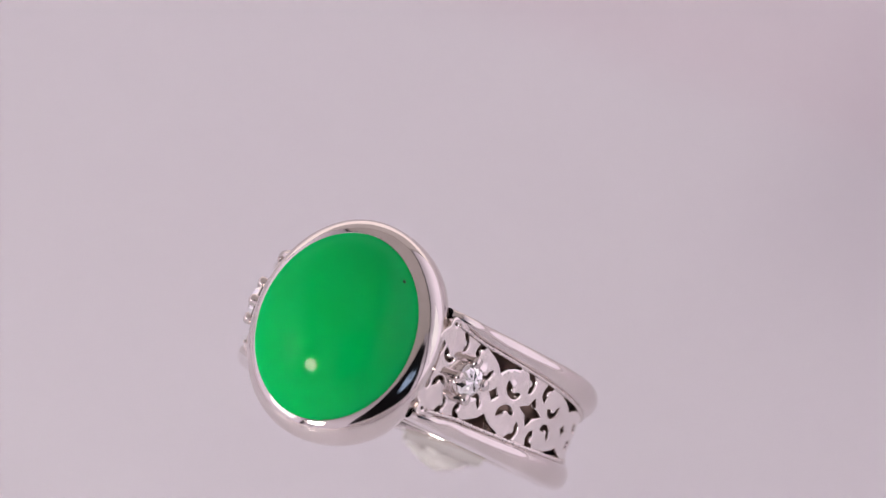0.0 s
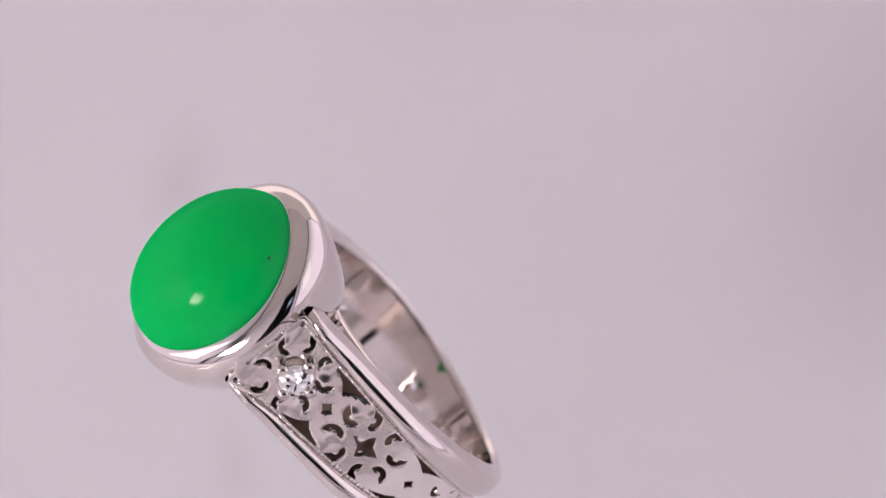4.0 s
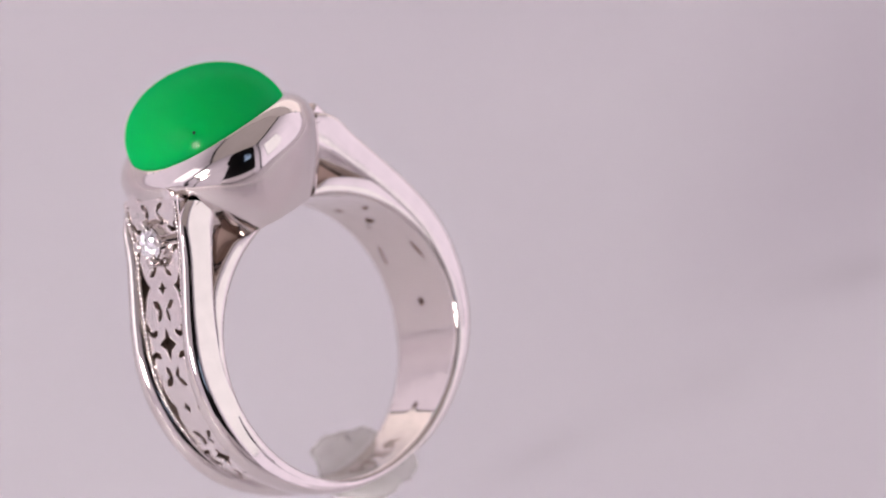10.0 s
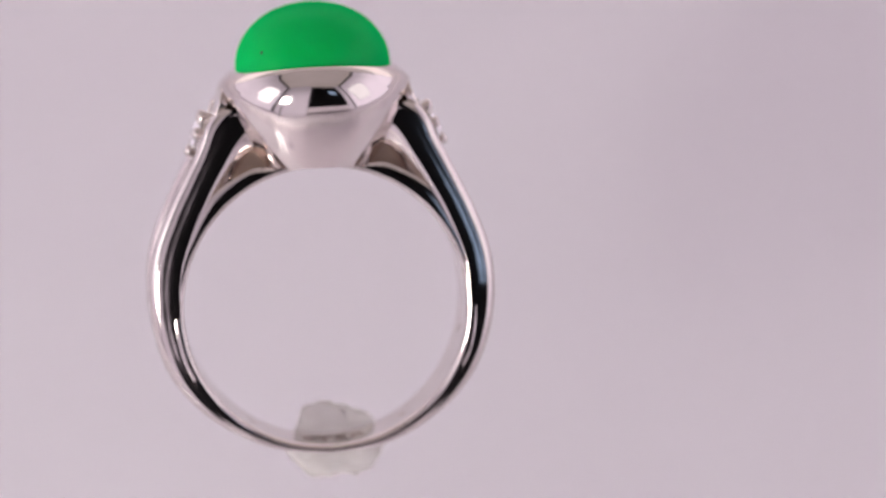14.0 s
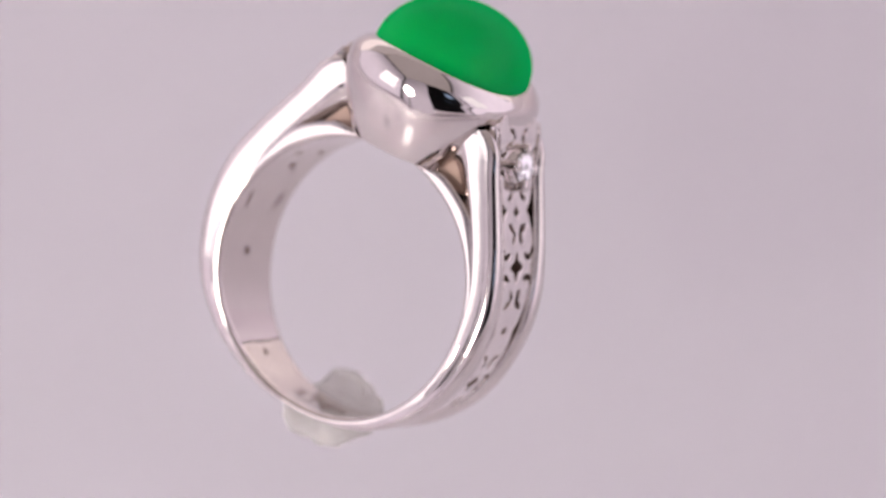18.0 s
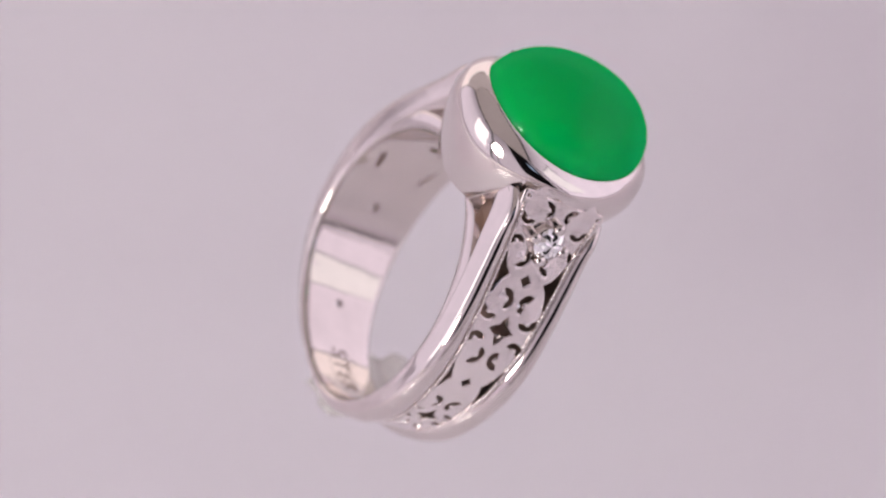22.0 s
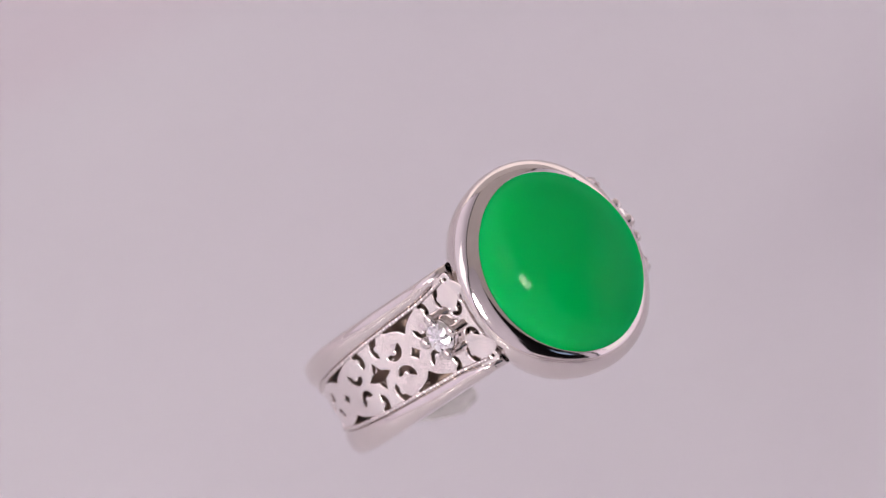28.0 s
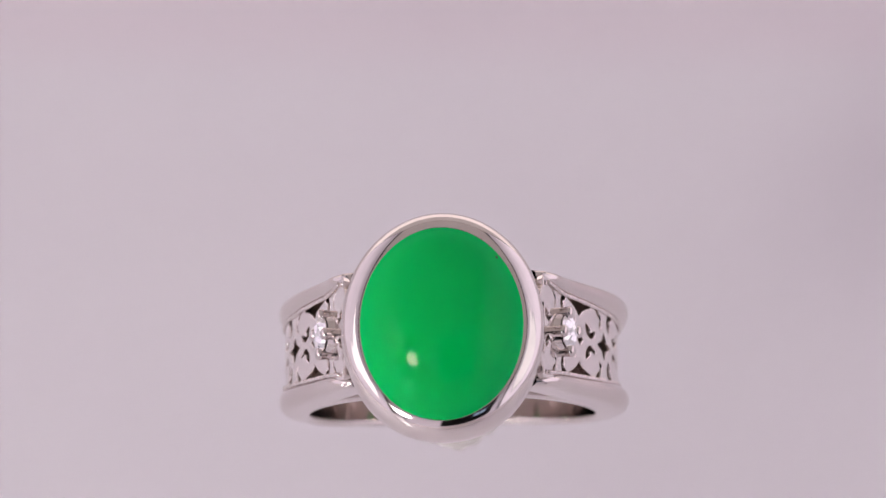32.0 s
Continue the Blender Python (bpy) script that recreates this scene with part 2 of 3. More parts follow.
def pierced(name, outline, holes, gridstep, place, thick, mat, lift=None, sharp=19, soft=0.03):
    """A plate with holes cut through it, laid on a curved surface by place(u, v, depth)."""
    pts, edges = [], []
    for loop in [outline] + holes:
        s = len(pts)
        pts += loop
        edges += [(s + i, s + (i + 1) % len(loop)) for i in range(len(loop))]
    us, vs = [p[0] for p in outline], [p[1] for p in outline]
    u = min(us) + gridstep
    while u < max(us):
        v = min(vs) + gridstep * 0.5
        while v < max(vs):
            if inside((u, v), outline):
                pts.append((u, v))
            v += gridstep
        u += gridstep
    vv, ee, ff, *_ = delaunay_2d_cdt([Vector(p) for p in pts], edges, [], 0, 1e-5)
    keep = []
    for f in ff:
        c = (sum(vv[i].x for i in f) / len(f), sum(vv[i].y for i in f) / len(f))
        if inside(c, outline) and not any(inside(c, h) for h in holes):
            keep.append(tuple(f))
    used = sorted({i for f in keep for i in f})
    at = {i: k for k, i in enumerate(used)}
    n = len(used)
    flat = [(vv[i].x, vv[i].y) for i in used]
    up = [(lift(*q) if lift else 0.0) for q in flat]
    verts = [place(*q, -h) for q, h in zip(flat, up)] + [place(*q, thick) for q in flat]
    faces, count = [], set()
    for f in keep:
        g = [at[i] for i in f]
        faces.append(tuple(g))
        faces.append(tuple(i + n for i in reversed(g)))
        count.update(zip(g, g[1:] + g[:1]))
    rim = [(a, b) for a, b in count if (b, a) not in count]
    # the way out of the metal at each rim point
    away = {}
    for a, b in rim:
        dx, dy = flat[b][0] - flat[a][0], flat[b][1] - flat[a][1]
        d = math.hypot(dx, dy) or 1.0
        for k in (a, b):
            w = away.setdefault(k, [0.0, 0.0])
            w[0] += dy / d
            w[1] -= dx / d
    mid = {}
    for k, (x, y) in away.items():
        d = math.hypot(x, y) or 1.0
        rows = []
        for out, sink in ((0.6 * soft, 0.25 * soft), (soft, soft)):
            rows.append(len(verts))
            verts.append(place(flat[k][0] + x / d * out, flat[k][1] + y / d * out, sink - up[k]))
        mid[k] = rows
    for a, b in rim:
        faces.append((b, a, mid[a][0], mid[b][0]))
        faces.append((mid[b][0], mid[a][0], mid[a][1], mid[b][1]))
        faces.append((mid[b][1], mid[a][1], a + n, b + n))
    return fix_normals(mesh_from(name, verts, faces, mat, 0), sharp)


# ---- the ring ----
FLOWERS = ((2.25, 0.93), (8.55, 1.0), (16.75, 0.86))    # place along the shoulder, size
DIAMOND_U = 2.45


def flower_holes(u, size, index):
    out = []
    for su in (-1, 1):
        for sv in (-1, 1):
            if index == 0:
                out.append(scroll(u + su * 1.66, sv * 0.88, math.atan2(sv * 0.5, su * 0.95), sv * su, 0.84))
                out.append(scroll(u + su * 0.82, sv * 1.88, math.atan2(sv * 0.95, su * 0.45), -sv * su, 0.84))
            else:
                out.append(scroll(u + su * 2.0 * size, sv * 0.76 * size, math.atan2(sv * 0.42, su * 1.0), sv * su, size))
                out.append(scroll(u + su * 1.0 * size, sv * 1.50 * size, math.atan2(sv * 0.95, su * 0.52), -sv * su, size))
    if index:
        out.append(star(u, 0, 1.12 * size, 0.95 * size, 0.5))
    return out


def panel_holes():
    holes = []
    for i, (u, size) in enumerate(FLOWERS):
        holes += flower_holes(u, size, i)
    for sv in (-1, 1):
        holes.append(kidney(-0.30, sv * 1.12, 0.42, 0.85, 0.0, 0.0))
        holes.append(kidney(0.12, sv * 2.62, 0.42, 0.34, 0.0, 0.0))
    holes.append(star(5.15, 0, 0.52, 0.50, 0.7))
    holes.append(star(12.72, 0, 0.52, 0.46, 0.7))
    holes.append(star(20.2, 0, 0.3, 0.25, 0.7))
    for s in (-1, 1):
        w1 = [(3.40, 2.50), (3.60, 2.12), (4.1, 1.92), (4.58, 1.66), (5.05, 1.22), (5.48, 1.60), (5.95, 1.80), (6.5, 1.92), (6.7, 2.34)]
        w2 = [(10.7, 2.10), (10.95, 1.74), (11.6, 1.54), (12.2, 1.34), (12.7, 1.04), (13.1, 1.24), (13.7, 1.38), (14.3, 1.44), (14.4, 1.82)]
        w3 = [(18.6, 1.32), (19.0, 1.0), (20.0, 0.75), (20.9, 0.85), (20.8, 1.12)]
        for w in (w1, w2, w3):
            holes.append(polygon([(u, s * v) for u, v in w]))
    return holes


PETALS = []                           # rounded petal heads inside the scrolls: u, v, radius
for c, size in FLOWERS:
    for su in (-1, 1):
        for sv in (-1, 1):
            first = size == FLOWERS[0][1]
            a, b = ((1.66, 0.88), (0.82, 1.88)) if first else ((2.0 * size, 0.76 * size), (size, 1.5 * size))
            PETALS += [(c + su * a[0], sv * a[1], 0.40 * size), (c + su * b[0], sv * b[1], 0.40 * size)]


def dome(u, v):
    """Petals stand a little proud of the plate."""
    h = 0.0
    for i, (c, size) in enumerate(FLOWERS):
        for du, dv in ((1.55, 1.2), (-1.55, 1.2), (1.55, -1.2), (-1.55, -1.2)):
            d = ((u - c - du * size) ** 2 + (v - dv * size) ** 2) / (0.8 * size) ** 2
            h += 0.035 * math.exp(-d)
    for cu, cv, rad in PETALS:
        d = ((u - cu) ** 2 + (v - cv) ** 2) / rad ** 2
        if d < 5:
            h += 0.035 * math.exp(-d * d)
    return h


def crown(hw, inner, base, drop):
    """Rounded profile of a rail from its side over the ridge and down to the panel: y, depth."""
    wide = hw - inner
    high = min(0.70, 0.55 * base)
    out = [(hw - 0.05 * f * f, base + (high - base) * f) for f in (0.0, 0.2, 0.4, 0.6, 0.8)]
    ridge = hw - 0.05 - 0.52 * (wide - 0.05)
    for k in range(15):
        w = 0.5 * math.pi * k / 14
        out.append((ridge + (hw - 0.05 - ridge) * math.cos(w) ** 0.9, high * (1 - math.sin(w) ** 0.9)))
    for k in range(1, 11):
        w = radians(72) * k / 10
        out.append((ridge - (ridge - inner) * math.sin(w) / math.sin(radians(72)), drop * (1 - math.cos(w)) / (1 - math.cos(radians(72)))))
    return out


def rail_mesh(sign):
    """One polished rail: down one shoulder, round the bottom and up the other."""
    rings = []
    us = np.concatenate([[-0.6, -0.25], np.linspace(0.0, 6.0, 22), np.linspace(6.4, ARC[-1], 64)])
    path = [(1, u) for u in us] + [(-1, u) for u in us[-2::-1]]
    for side, along in path:
        x, z = outer_at(along)
        r, u = math.hypot(x, z), max(along, 0.0)
        th = min(2.3 + 1.5 * max(0.0, 1 - u / 7.0) ** 2, r - (BORE + 0.12))
        inner, hw = panel_half(u) - 0.12, half_width(u)
        wide = hw - inner
        e = min(0.10, 0.2 * th)
        foot = min(th - e, 1.6 + 0.6 * max(0.0, 1 - u / 7.0) ** 2)      # where the side ends and the inner bevel begins
        tuck = min(0.85 * (th - foot), 0.75 * wide)
        prof = [(inner - 0.1 * tuck, th - 0.03), (inner + 0.03, th), (max(hw - tuck - 0.05, inner + 0.06), th), (max(hw - tuck, inner + 0.1), th - 0.02),
                (hw - 0.25 * tuck, foot + 0.3 * (th - foot)), (hw, foot), (hw, foot - 0.05)]
        base = max(foot - 0.1, 0.2 * th)
        drop = min(0.46, 0.5 * wide)
        prof += crown(hw, inner, base, drop)
        prof += [(inner, drop + 0.08)]
        lean = 0.48 * max(0.0, 1.0 - u / 2.6)
        full = 0.28 * float(np.interp(u, [4, 9, 17, 24], [0, 1, 1, 0])) if side > 0 else 0.0
        ring = []
        for y, d in prof:
            px, pz = outer_at(along + lean * max(d, 0.0), d - full * max(0.0, 1 - d / 1.2) + (1.0 * max(0.0, 1 - u / 2.2) ** 2 * max(0.0, 1 - d / 2.4)))
            ring.append(ring_point(side, px, sign * y, pz))
        rings.append(ring)
    return loft("rail", rings, GOLD, caps=True, sharp=40)


def sleeve_holes():
    """Small drilled holes and slots on the finger side, by angle round the bore and y."""
    out = []
    def dot(a, y, r):
        out.append([(a * SLEEVE_R + r * math.cos(w), y + r * math.sin(w)) for w in [2 * math.pi * k / 10 for k in range(10)]])
    def slot(a, y, length, breadth, turn):
        out.append(kidney(a * SLEEVE_R, y, length, breadth, turn, 0.0))
    slot(math.pi / 2, 0.0, 2.9, 3.7, 0.0)
    for s in (-1, 1):
        def ang(x, z):
            w = math.atan2(z, x)
            return w if s > 0 else (math.pi - w)
        dot(ang(8.5, -2.15), 0.0, 0.30)
        dot(ang(4.6, -7.35), 0.05, 0.27)
        slot(ang(8.5, 1.4), 1.95, 1.6, 0.36, 0.25)
        slot(ang(8.5, 1.2), -1.85, 1.6, 0.36, -0.25)
        slot(ang(7.7, 4.1), -0.1, 0.6, 0.9, 0.0)
        dot(ang(8.0, 3.6), -0.9, 0.19)
        slot(ang(6.9, 5.35), 1.3, 0.4, 0.9, 0.3)
        slot(ang(6.9, 5.35), -1.5, 0.4, 0.9, -0.3)
    return out


SLEEVE_R = BORE


def bore_half(a):
    """Half the width of the finger side at the angle a."""
    down = max(0.0, -math.sin(a))
    return HALF - 0.02 - 0.96 * down ** 2.2


def make_sleeve(parent):
    holes = sleeve_holes()
    low, high = -math.pi / 2 * SLEEVE_R, 1.5 * math.pi * SLEEVE_R
    n = 130
    def reach(a):
        return bore_half(a) - 0.42
    arcs = [low + (high - low) * i / n for i in range(n + 1)]
    outline = [(a, -reach(a / SLEEVE_R)) for a in arcs] + [(a, reach(a / SLEEVE_R)) for a in arcs[::-1]]
    def place(u, v, depth):
        a, r = u / SLEEVE_R, BORE + depth
        return ring_point(1, r * math.cos(a), v, r * math.sin(a))
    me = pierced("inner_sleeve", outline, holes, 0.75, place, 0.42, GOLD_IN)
    me.materials.append(HOLE_SHADE)
    me.materials.append(CAST_SHADE)
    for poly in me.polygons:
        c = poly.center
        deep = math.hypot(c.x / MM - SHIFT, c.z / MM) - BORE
        # hole walls painted dark as shade; the outer face takes the browned recess metal
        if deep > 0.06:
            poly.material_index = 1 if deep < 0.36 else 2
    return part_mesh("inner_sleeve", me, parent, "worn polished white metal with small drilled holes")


def edge_ring(sign):
    """The rounded lip of the sleeve at one side of the finger hole."""
    prof = [(-0.46, 0.0), (-0.30, 0.0), (-0.15, 0.04), (-0.05, 0.14), (-0.02, 0.28),
            (-0.03, 0.56), (-0.10, 0.66), (-0.9, 0.66), (-0.9, 0.45), (-0.46, 0.45)]
    rings = []
    for i in range(144):
        a = 2 * math.pi * i / 144
        low = max(0.0, -math.sin(a))
        ring = []
        for y, d in prof:
            deg = math.degrees(math.asin(min(1.0, abs(math.sin(a))))) if math.sin(a) > 0 else 0.0
            fork = float(np.interp(deg, [30, 46, 66, 74, 90], [1.0, 1.75, 1.5, 0.5, 0.4]))
            r = BORE + min(d * fork if d > 0.3 else d, 1.2 - 0.9 * low ** 0.5)
            ring.append(ring_point(1, r * math.cos(a), sign * (bore_half(a) + y), r * math.sin(a)))
        rings.append(ring)
    return loft("bore_lip", rings, GOLD, closed_path=True, sharp=50)


HEAD_X = -0.02
HEAD_Y = -0.12                       # the head sits a little off the middle of the band


def oval(a, b, z, n=96, power=2.0, dy=0.0, saddle=0.0):
    """An oval ring of points; saddle lifts its long ends and drops its flanks."""
    pts = []
    for i in range(n):
        w = 2 * math.pi * i / n
        c, s = math.cos(w), math.sin(w)
        pts.append(ring_point(1, a * math.copysign(abs(c) ** (2 / power), c) + HEAD_X, b * math.copysign(abs(s) ** (2 / power), s) + HEAD_Y + dy,
                              z + saddle * (0.26 * s * s - 0.33 * c * c)))
    return pts


def bezel_mesh():
    prof = spline(((4.62, 14.40), (4.62, 14.66), (4.68, 14.75), (4.83, 14.74), (5.12, 14.62), (5.46, 14.36), (5.76, 13.98), (5.93, 13.50), (5.90, 12.95),
                   (5.74, 12.4), (5.48, 11.8), (5.14, 11.15), (4.74, 10.5), (4.30, 9.85), (3.80, 9.2), (3.40, 8.72)), 6)
    rings = []
    for a, z in prof:
        over = 0.80 + 0.03 * (13.6 - z) ** 2 if z < 13.6 else 0.80 + 0.12 * (z - 13.6)
        rings.append(oval(a, a + over, z, power=float(np.interp(z, [8.7, 13.4], [2.8, 2.0])), saddle=float(np.interp(z, [12.6, 14.5], [0, 1]))))
    rings += [oval(2.9, 3.9, 8.85), oval(2.3, 3.7, 9.6), oval(3.2, 4.4, 11.5), oval(4.3, 5.2, 13.4), oval(4.55, 5.45, 14.2, saddle=0.9)]
    return loft("bezel", rings, GOLD, closed_path=True, sharp=60)


def stone_mesh():
    rings = []
    for k in range(25):
        e = 0.5 * math.pi * k / 24.5
        c = math.cos(e) ** 0.94
        rings.append(oval(4.74 * c, 5.68 * c, 14.56 + 3.84 * math.sin(e), dy=-0.28 * math.sin(e)))
    rings = [oval(1.5, 1.9, 8.95), oval(1.7, 2.1, 9.2), oval(2.0, 3.2, 9.8), oval(2.9, 4.1, 11.5), oval(4.0, 4.9, 13.0), oval(4.58, 5.5, 13.8), oval(4.70, 5.64, 14.2)] + rings
    return loft("cabochon", rings, STONE, caps=True, sharp=0)


def shoulder_frame(side, u, v, out):
    """A pose on the panel: z outwards, x down the shoulder."""
    x, z = outer_at(u)
    x2, z2 = outer_at(u + 0.05)
    t = (ring_point(side, x2, v, z2) - ring_point(side, x, v, z)).normalized()
    y = Vector((0, 1, 0))
    nrm = t.cross(y)
    if nrm.x * side < 0:
        nrm = -nrm
        y = -y
    m = Matrix((t, nrm.cross(t), nrm)).transposed().to_4x4()
    p = ring_point(side, x, v, z) + nrm * out * MM
    return Matrix.Translation(p) @ m


def brilliant(radius):
    """A round brilliant: many small crown facets over a pavilion."""
    bm = bmesh.new()
    r = radius * MM
    def circle(rad, z, n, turn):
        return [bm.verts.new((rad * math.cos(2 * math.pi * (k + turn) / n), rad * math.sin(2 * math.pi * (k + turn) / n), z)) for k in range(n)]
    def crown_ring(rad, high, low_z, turn):
        ring = circle(rad, 0.0, 16, turn)
        for k, v in enumerate(ring):
            v.co.z = (high if k % 2 == 0 else low_z) * r
        return ring
    peak = bm.verts.new((0, 0, 0.33 * r))
    table = crown_ring(0.34 * r, 0.37, 0.29, 0.0)
    star_ring = crown_ring(0.60 * r, 0.25, 0.34, 0.5)
    mid = crown_ring(0.82 * r, 0.22, 0.14, 0.0)
    girdle = circle(r, 0.03 * r, 16, 0.5)
    low = circle(r, -0.02 * r, 16, 0.5)
    pav = circle(0.42 * r, -0.55 * r, 16, 0.5)
    tip = bm.verts.new((0, 0, -0.86 * r))
    for k in range(16):
        j = (k + 1) % 16
        bm.faces.new((peak, table[k], table[j]))
        bm.faces.new((table[k], star_ring[k], table[j]))
        bm.faces.new((table[j], star_ring[k], star_ring[j]))
        bm.faces.new((star_ring[k], mid[j], star_ring[j]))
        bm.faces.new((star_ring[k], mid[k], mid[j]))
        bm.faces.new((mid[k], girdle[k], mid[j]))
        bm.faces.new((mid[j], girdle[k], girdle[j]))
        bm.faces.new((low[j], low[k], pav[k], pav[j]))
        bm.faces.new((pav[j], pav[k], tip))
    for k in range(16):
        j = (k + 1) % 16
        bm.faces.new((girdle[k], low[k], low[j], girdle[j]))
    return bm


def gem_reflector_mesh():
    """The bright cup under the gem, added as a reflector to lighten it."""
    rings = []
    for r, z in ((0.99, -0.10), (1.05, -0.10), (1.12, -0.22), (1.24, -0.6), (1.30, -1.0), (0.25, -1.15), (0.2, -1.0), (0.94, -0.30)):
        rings.append([Vector((r * MM * math.cos(math.pi * k / 16), r * MM * math.sin(math.pi * k / 16), z * MM)) for k in range(32)])
    return loft("collar", rings, GOLD, closed_path=True, sharp=40)


def prong_mesh(radius, height):
    """A rounded claw bead on a short stem."""
    bm = bmesh.new()
    rings = []
    for rr, z in ((0.9, -1.6), (0.9, -0.4), (0.96, 0.1), (1.0, 0.4), (0.92, 0.68), (0.70, 0.90), (0.34, 1.02)):
        rings.append([bm.verts.new((radius * rr * math.cos(math.pi * k / 6) * MM, radius * rr * math.sin(math.pi * k / 6) * MM, height * z * MM)) for k in range(12)])
    for a, b in zip(rings, rings[1:]):
        for k in range(12):
            j = (k + 1) % 12
            bm.faces.new((a[k], a[j], b[j], b[k]))
    bm.faces.new(rings[-1])
    bm.faces.new(rings[0][::-1])
    return bm


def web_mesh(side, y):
    """A thin upright web that closes the fork between shoulder, sleeve and bezel, its colour browned as shade."""
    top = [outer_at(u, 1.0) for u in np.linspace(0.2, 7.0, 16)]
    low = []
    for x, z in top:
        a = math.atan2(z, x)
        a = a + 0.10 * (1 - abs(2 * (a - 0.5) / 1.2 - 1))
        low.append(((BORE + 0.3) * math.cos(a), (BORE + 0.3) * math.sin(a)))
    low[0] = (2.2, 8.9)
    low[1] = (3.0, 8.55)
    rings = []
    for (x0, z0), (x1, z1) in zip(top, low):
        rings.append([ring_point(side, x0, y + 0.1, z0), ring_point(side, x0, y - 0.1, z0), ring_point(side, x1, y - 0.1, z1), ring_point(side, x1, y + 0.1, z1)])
    return loft("gallery_web", rings, CAST_SHADE, caps=True, sharp=30)


def hallmark(parent):
    """Four stamped letters on the finger side, low in the bore."""
    cu = bpy.data.curves.new("hallmark", "FONT")
    cu.body = "STER"
    cu.size = 1.7
    cu.space_character = 1.12
    holder = bpy.data.objects.new("hallmark_text", cu)
    me = bpy.data.meshes.new_from_object(holder)
    bpy.data.objects.remove(holder)
    for v in me.vertices:
        a = radians(-79) - v.co.x / BORE
        y = -(v.co.y - 0.6)
        r = BORE - 0.012
        v.co = ring_point(1, r * math.cos(a), y, r * math.sin(a))
    me.materials.clear()
    me.materials.append(MARK)
    return part_mesh("hallmark", me, parent, "stamped letters STER")


def milgrain(side, sign):
    """A row of tiny grains along the edge of the pierced panel."""
    rings = []
    us = np.arange(0.4, 19.5, 0.06)
    for i, u in enumerate(us):
        r = 0.10 + 0.05 * abs(math.sin(math.pi * u / 0.30)) + 0.02 * math.sin(3.1 * u) * math.sin(7.7 * u)
        m = shoulder_frame(side, u, sign * (panel_half(u) - 0.20), -0.33)
        rings.append([m @ Vector((0, r * math.cos(math.pi * k / 3) * MM, r * math.sin(math.pi * k / 3) * MM)) for k in range(6)])
    return loft("milgrain", rings, GOLD, caps=True, sharp=0)


def make_ring():
    ring = new("ring")
    tagged(ring, "polished white gold ring with green stone and pierced shoulders", "ring")
    make_sleeve(ring)
    for sign in (1, -1):
        part_mesh("rail", rail_mesh(sign), ring)
        part_mesh("bore_lip", edge_ring(sign), ring)
    part_mesh("bezel", bezel_mesh(), ring, "mirror-polished white metal collar round the stone")
    stone = part_mesh("cabochon", stone_mesh(), ring, "smooth oval dome of bright green opaque stone")
    hallmark(ring)
    bm = bmesh.new()
    bmesh.ops.create_icosphere(bm, subdivisions=2, radius=0.11 * MM, matrix=Matrix.Translation(ring_point(1, 3.2, 3.55, 15.74)))
    part("inclusion", bm, SPECK, stone, "tiny black inclusion")
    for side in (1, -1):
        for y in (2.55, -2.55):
            part_mesh("gallery_web", web_mesh(side, y), ring, "dull unpolished metal web behind the fork, browned as recess shade")
    outline = [(22.4 * i / 60 - 0.1, -panel_half(22.4 * i / 60) - 0.05) for i in range(61)]
    outline += [(u, -v) for u, v in outline[::-1]]
    for i in range(1, 30):
        y = 2.95 * (1 - 2 * i / 30)
        outline.append((-0.25 - 0.62 * math.sqrt(max(0.0, 1 - ((abs(y) - 1.12) / 1.12) ** 2)), y))
    for side in (1, -1):
        def place(u, v, depth):
            x, z = outer_at(max(u, 0.0), 0.36 + 0.16 * min(u, 0.0) + depth)
            if u < 0:
                x, z = x + 0.45 * u, z - u * 0.88
            return ring_point(side, x, v, z)
        panel = part_mesh("filigree_panel", pierced("filigree_panel", outline, panel_holes(), 0.2, place, 0.48, GOLD_FINE, dome, sharp=33, soft=0.09), ring,
                          "pierced white metal panel of scrolled flowers")
        for sign in (1, -1):
            part_mesh("milgrain", milgrain(side, sign), panel)
        m = shoulder_frame(side, DIAMOND_U, 0, 0.18)
        gem = part("diamond", brilliant(1.04), DIAMOND, panel, "clear round brilliant-cut diamond", sharp=1)
        gem.matrix_basis = m
        # added reflector cup that throws light back through the gem
        cup = part_mesh("collar", gem_reflector_mesh(), panel)
        cup.matrix_basis = m
        for k in range(4):
            w = radians(90 * k + 6)
            pr = part("prong", prong_mesh(0.38, 0.38), GOLD, panel)
            pr.matrix_basis = shoulder_frame(side, DIAMOND_U + 1.12 * math.cos(w), 1.12 * math.sin(w), 0.14)
    return ring


RING_POSE = Matrix(((0.861912, 0.394276, -0.318833, 0.0020986),
                    (-0.506309, 0.703377, -0.498910, -0.0045205),
                    (0.027552, 0.591445, 0.805875, 0.0003044 + LIFT),
                    (0, 0, 0, 1)))
ring = make_ring()


# ---- stand: clear plate on posts, white board on the turntable ----
def disc(name, radius, z0, z1, mat, parent=None, n=128, edge=0.0004):
    rings = [[Vector((r * math.cos(2 * math.pi * k / n), r * math.sin(2 * math.pi * k / n), z)) for k in range(n)]
             for r, z in ((radius - edge, z0), (radius, z0 + edge), (radius, z1 - edge), (radius - edge, z1))]
    ob = part_mesh(name, loft(name, rings, mat, caps=True, sharp=25), parent)
    return ob


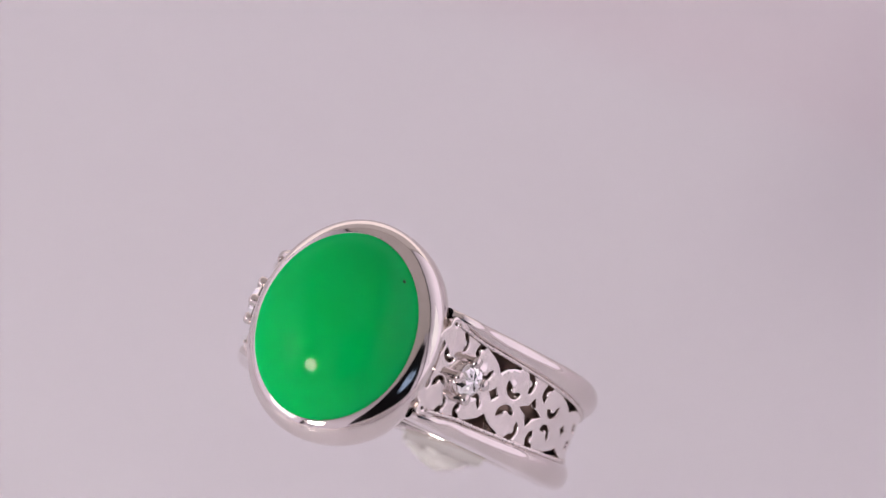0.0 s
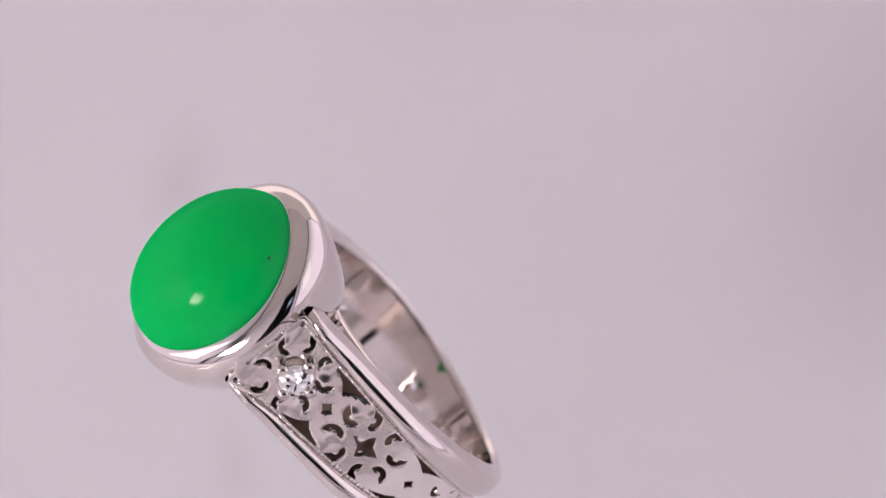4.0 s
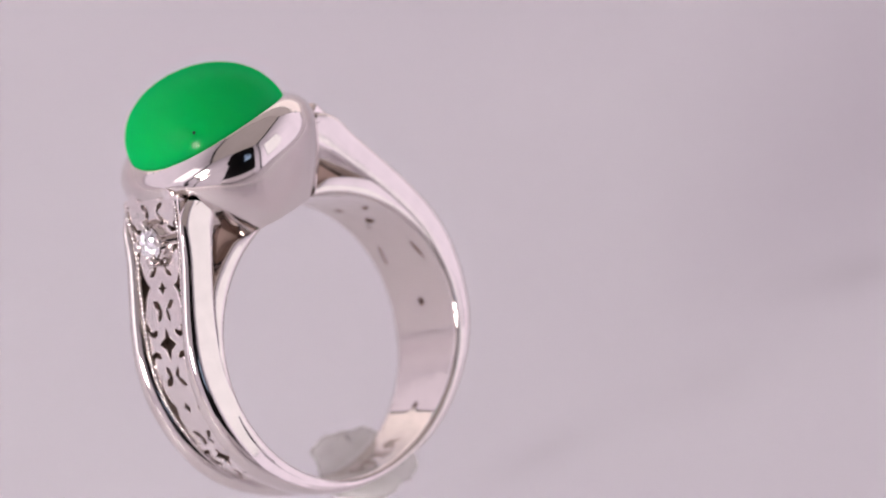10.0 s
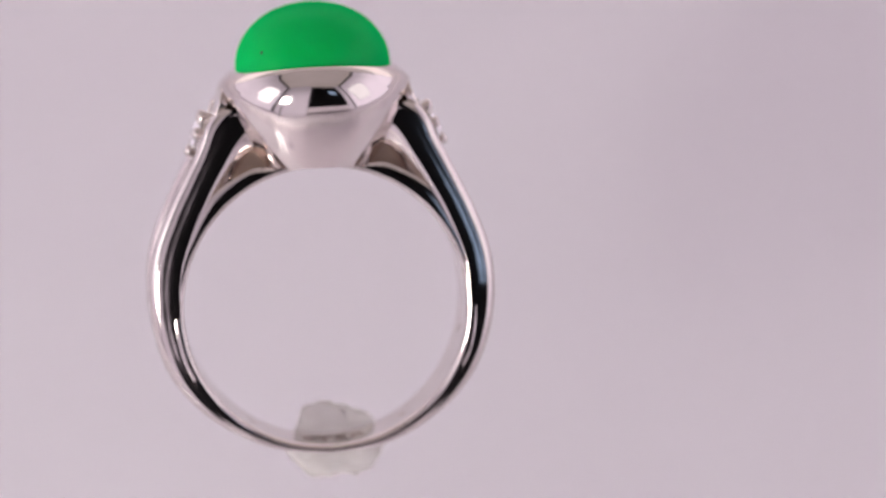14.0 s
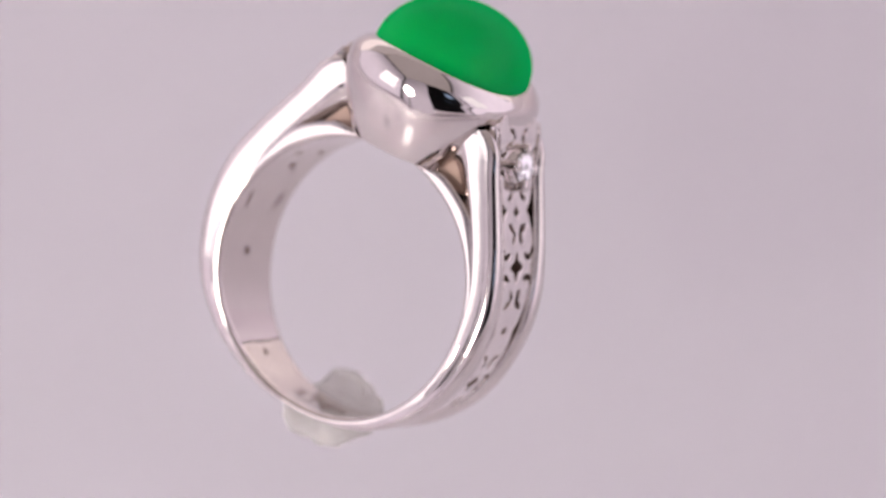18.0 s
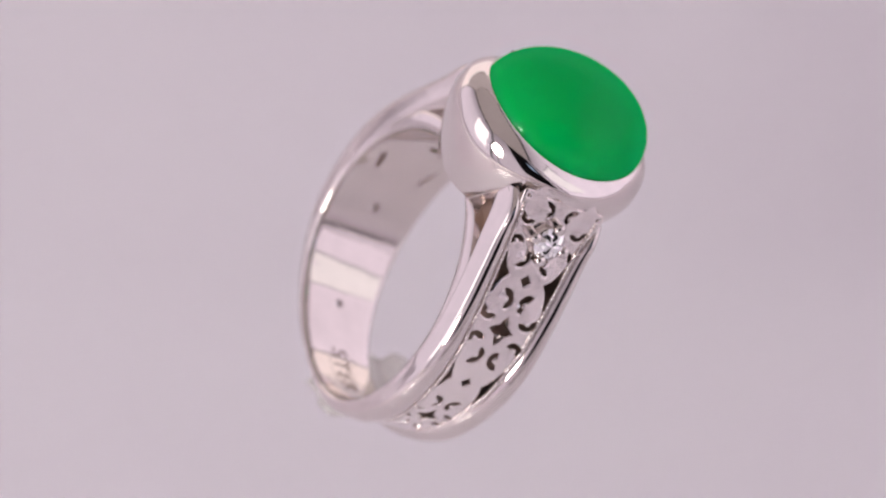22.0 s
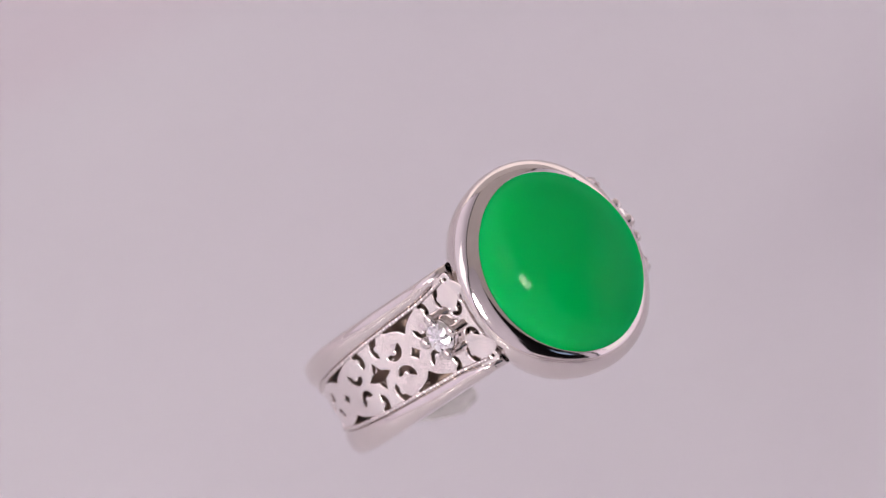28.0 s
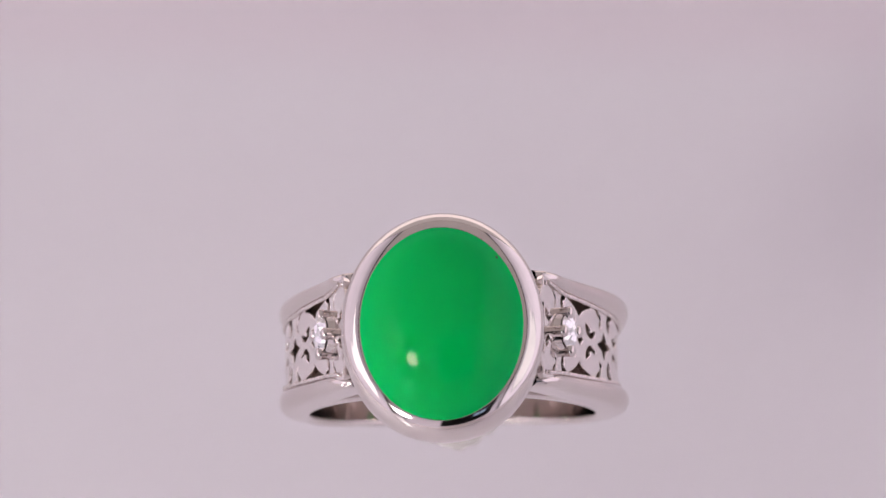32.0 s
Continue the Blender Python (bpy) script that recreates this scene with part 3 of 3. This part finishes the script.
FLOOR = -0.0210
plate = disc("clear_plate", 0.11, -0.003, 0.0, CLEAR)
tagged(plate, "clear flat acrylic disc carrying the ring", "plate")
plate.visible_shadow = False
posts = []
for k in range(3):
    w = radians(30 + 120 * k)
    bm = bmesh.new()
    bmesh.ops.create_cone(bm, cap_ends=True, segments=24, radius1=0.004, radius2=0.004, depth=-0.003 - FLOOR)
    bmesh.ops.bevel(bm, geom=[e for e in bm.edges if abs(e.verts[0].co.z - e.verts[1].co.z) < 1e-6], offset=0.0004, segments=2, affect="EDGES")
    post = part("post", bm, CLEAR, None)
    post.visible_shadow = False
    tagged(post, "clear acrylic post under the clear plate", "post", "posts under the plate")
    posts.append((post, (0.1 * math.cos(w), 0.1 * math.sin(w), (FLOOR - 0.003) / 2)))
turntable = disc("turntable", 0.16, FLOOR - 0.012, FLOOR - 0.0003, DISC)
tagged(turntable, "off-white round turntable top under a white card", "turntable")


def make_card():
    """A white card lying on the turntable."""
    bm = bmesh.new()
    bmesh.ops.create_cube(bm, size=1.0, matrix=Matrix.Rotation(radians(60.2), 4, "Z") @ Matrix.Translation((0, 0, -0.00015))
                          @ Matrix.Diagonal((0.21, 0.21, 0.0003, 1)))
    bmesh.ops.bevel(bm, geom=[e for e in bm.edges if abs(e.verts[0].co.z - e.verts[1].co.z) > 1e-5], offset=0.006, segments=4, affect="EDGES")
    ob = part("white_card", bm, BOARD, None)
    return tagged(ob, "smooth white card with faint grey streaks and a pinkish margin", "card")


card = make_card()


def putty():
    bm = bmesh.new()
    bmesh.ops.create_icosphere(bm, subdivisions=4, radius=1.0)
    for v in bm.verts:
        p = v.co.copy()
        k = 1.0 + 0.22 * noise.noise(p * 1.6 + Vector((3, 1, 7))) + 0.10 * noise.noise(p * 4.2) + 0.04 * noise.noise(p * 9)
        q = p * k
        z = q.z * 1.25 + 0.75
        v.co = Vector((q.x * 3.0, q.y * 3.1, max(z, 0.0))) * MM
        home = RING_POSE.inverted()
        for _ in range(24):
            g = home @ (v.co + Vector((0.0039, -0.0009, 0)))
            if math.hypot(g.x / MM - SHIFT, g.z / MM) < 8.85 and abs(g.y) < 3.2 * MM and v.co.z > 0:
                v.co.z *= 0.88
            else:
                break
    ob = part("putty", bm, PUTTY, None, sharp=0)
    return tagged(ob, "lump of translucent whitish putty under the ring", "putty")


blob = putty()

# ---- the light tent round the set ----
table = new("table")
box("tabletop", (1.3, 1.9, 0.03), (0, -0.2, FLOOR - 0.028), TABLE, table, 0.004)
for tx in (-0.58, 0.58):
    for ty in (-1.08, 0.68):
        box("leg", (0.05, 0.05, 0.70), (tx, ty, FLOOR - 0.393), TABLE, table, 0.004)
room_floor = box("floor", (4.0, 4.2, 0.06), (0, 0.4, FLOOR - 0.773), ROOM)
tagged(room_floor, "dark matt floor under the table", "floor", kind="structure")
tagged(table, "white matt table top under the turntable", "table")
tent = new("light_tent")
tagged(tent, "white cloth light tent with glowing diffuser sides", "light tent")
box("side_panel", (0.006, 0.86, 0.56), (-0.46, 0.05, 0.26), G_SIDE, tent)
box("side_panel", (0.006, 0.88, 0.56), (0.46, 0.04, 0.26), G_RIGHT, tent)
box("back_panel", (0.90, 0.006, 0.21), (0.0, 0.49, 0.075), G_BACK, tent)
box("upper_back_panel", (0.90, 0.006, 0.40), (0.0, 0.49, 0.39), G_UPPER, tent)
box("top_panel", (0.92, 0.98, 0.006), (0.0, 0.0, 0.60), G_TOP, tent)
box("front_flap", (0.42, 0.006, 0.62), (-0.25, -0.44, 0.28), G_FRONT, tent)


def softbox(at, cloth):
    thing = new("softbox")
    tagged(thing, "square softbox with a white glowing front", "softbox", "softboxes beside the tent")
    box("front_cloth", (0.20, 0.20, 0.008), (0, 0, 0), cloth, thing, 0.003)
    box("frame", (0.212, 0.212, 0.012), (0, 0, 0.011), HOUSING, thing, 0.003)
    thing.matrix_basis = look(at, (0, 0, 0.01))
    return thing


softbox((-0.405, -0.147, 0.18), G_BOX)
softbox((0.405, -0.147, 0.18), G_BOX_DIM)

box("front_flap", (0.10, 0.006, 0.62), (0.41, -0.44, 0.28), G_FRONT, tent)
box("front_sill", (0.39, 0.006, 0.055), (0.16, -0.44, 0.0145), TABLE, tent)

lamp = new("lamp")
tagged(lamp, "small bright diffused lamp beside the camera", "lamp")
bm = bmesh.new()
bmesh.ops.create_cone(bm, cap_ends=True, segments=40, radius1=0.050, radius2=0.04, depth=0.05, matrix=Matrix.Translation((0, 0, 0.03)))
part("housing", bm, HOUSING, lamp)
bm = bmesh.new()
bmesh.ops.create_cone(bm, cap_ends=True, segments=40, radius1=0.044, radius2=0.044, depth=0.006, matrix=Matrix.Translation((0, 0, 0.0)))
part("diffuser", bm, G_LAMP, lamp, "glowing white lamp diffuser")
lamp.matrix_basis = look((-0.225, -0.288, 0.150), (0, 0, 0.01))
bm = bmesh.new()
bmesh.ops.create_cone(bm, cap_ends=True, segments=16, radius1=0.006, radius2=0.006, depth=0.16, matrix=Matrix.Translation((-0.235, -0.30, 0.037)))
part("stand", bm, HOUSING, None)
stand = bpy.data.objects["stand"]
tagged(stand, "black lamp stand on the table", "lamp stand")

room = new("room_wall")
tagged(room, "dark painted room wall behind the camera", "wall", kind="structure")
box("wall", (4.0, 0.1, 2.7), (0, -1.6, 0.586), ROOM, room)
window = new("window_1")
tagged(window, "small bluish daylight window in the dark room wall", "window", kind="structure")
for dx in (-0.09, 0.09):
    box("pane", (0.16, 0.01, 0.34), (0.80 + dx, -1.545, 1.02), G_PANE, window)
for dx in (-0.185, 0.0, 0.185):
    box("window_frame", (0.02, 0.03, 0.40), (0.80 + dx, -1.54, 1.02), HOUSING, window, 0.003)


# ---- motion of the turntable and all that it carries ----
def turning(ob, base):
    rows = []
    for k in range(65):
        t = 0.5 * k
        rows.append((t, Matrix.Rotation(radians(SPIN * t), 4, "Z") @ base))
    walk(ob, rows)


def motions():
    turning(ring, RING_POSE)
    turning(blob, pose(0.0039, -0.0009, 0))
    turning(plate, Matrix.Identity(4))
    turning(turntable, Matrix.Identity(4))
    turning(card, Matrix.Translation((0, 0, FLOOR)))
    for post, at in posts:
        turning(post, Matrix.Translation(at))


motions()
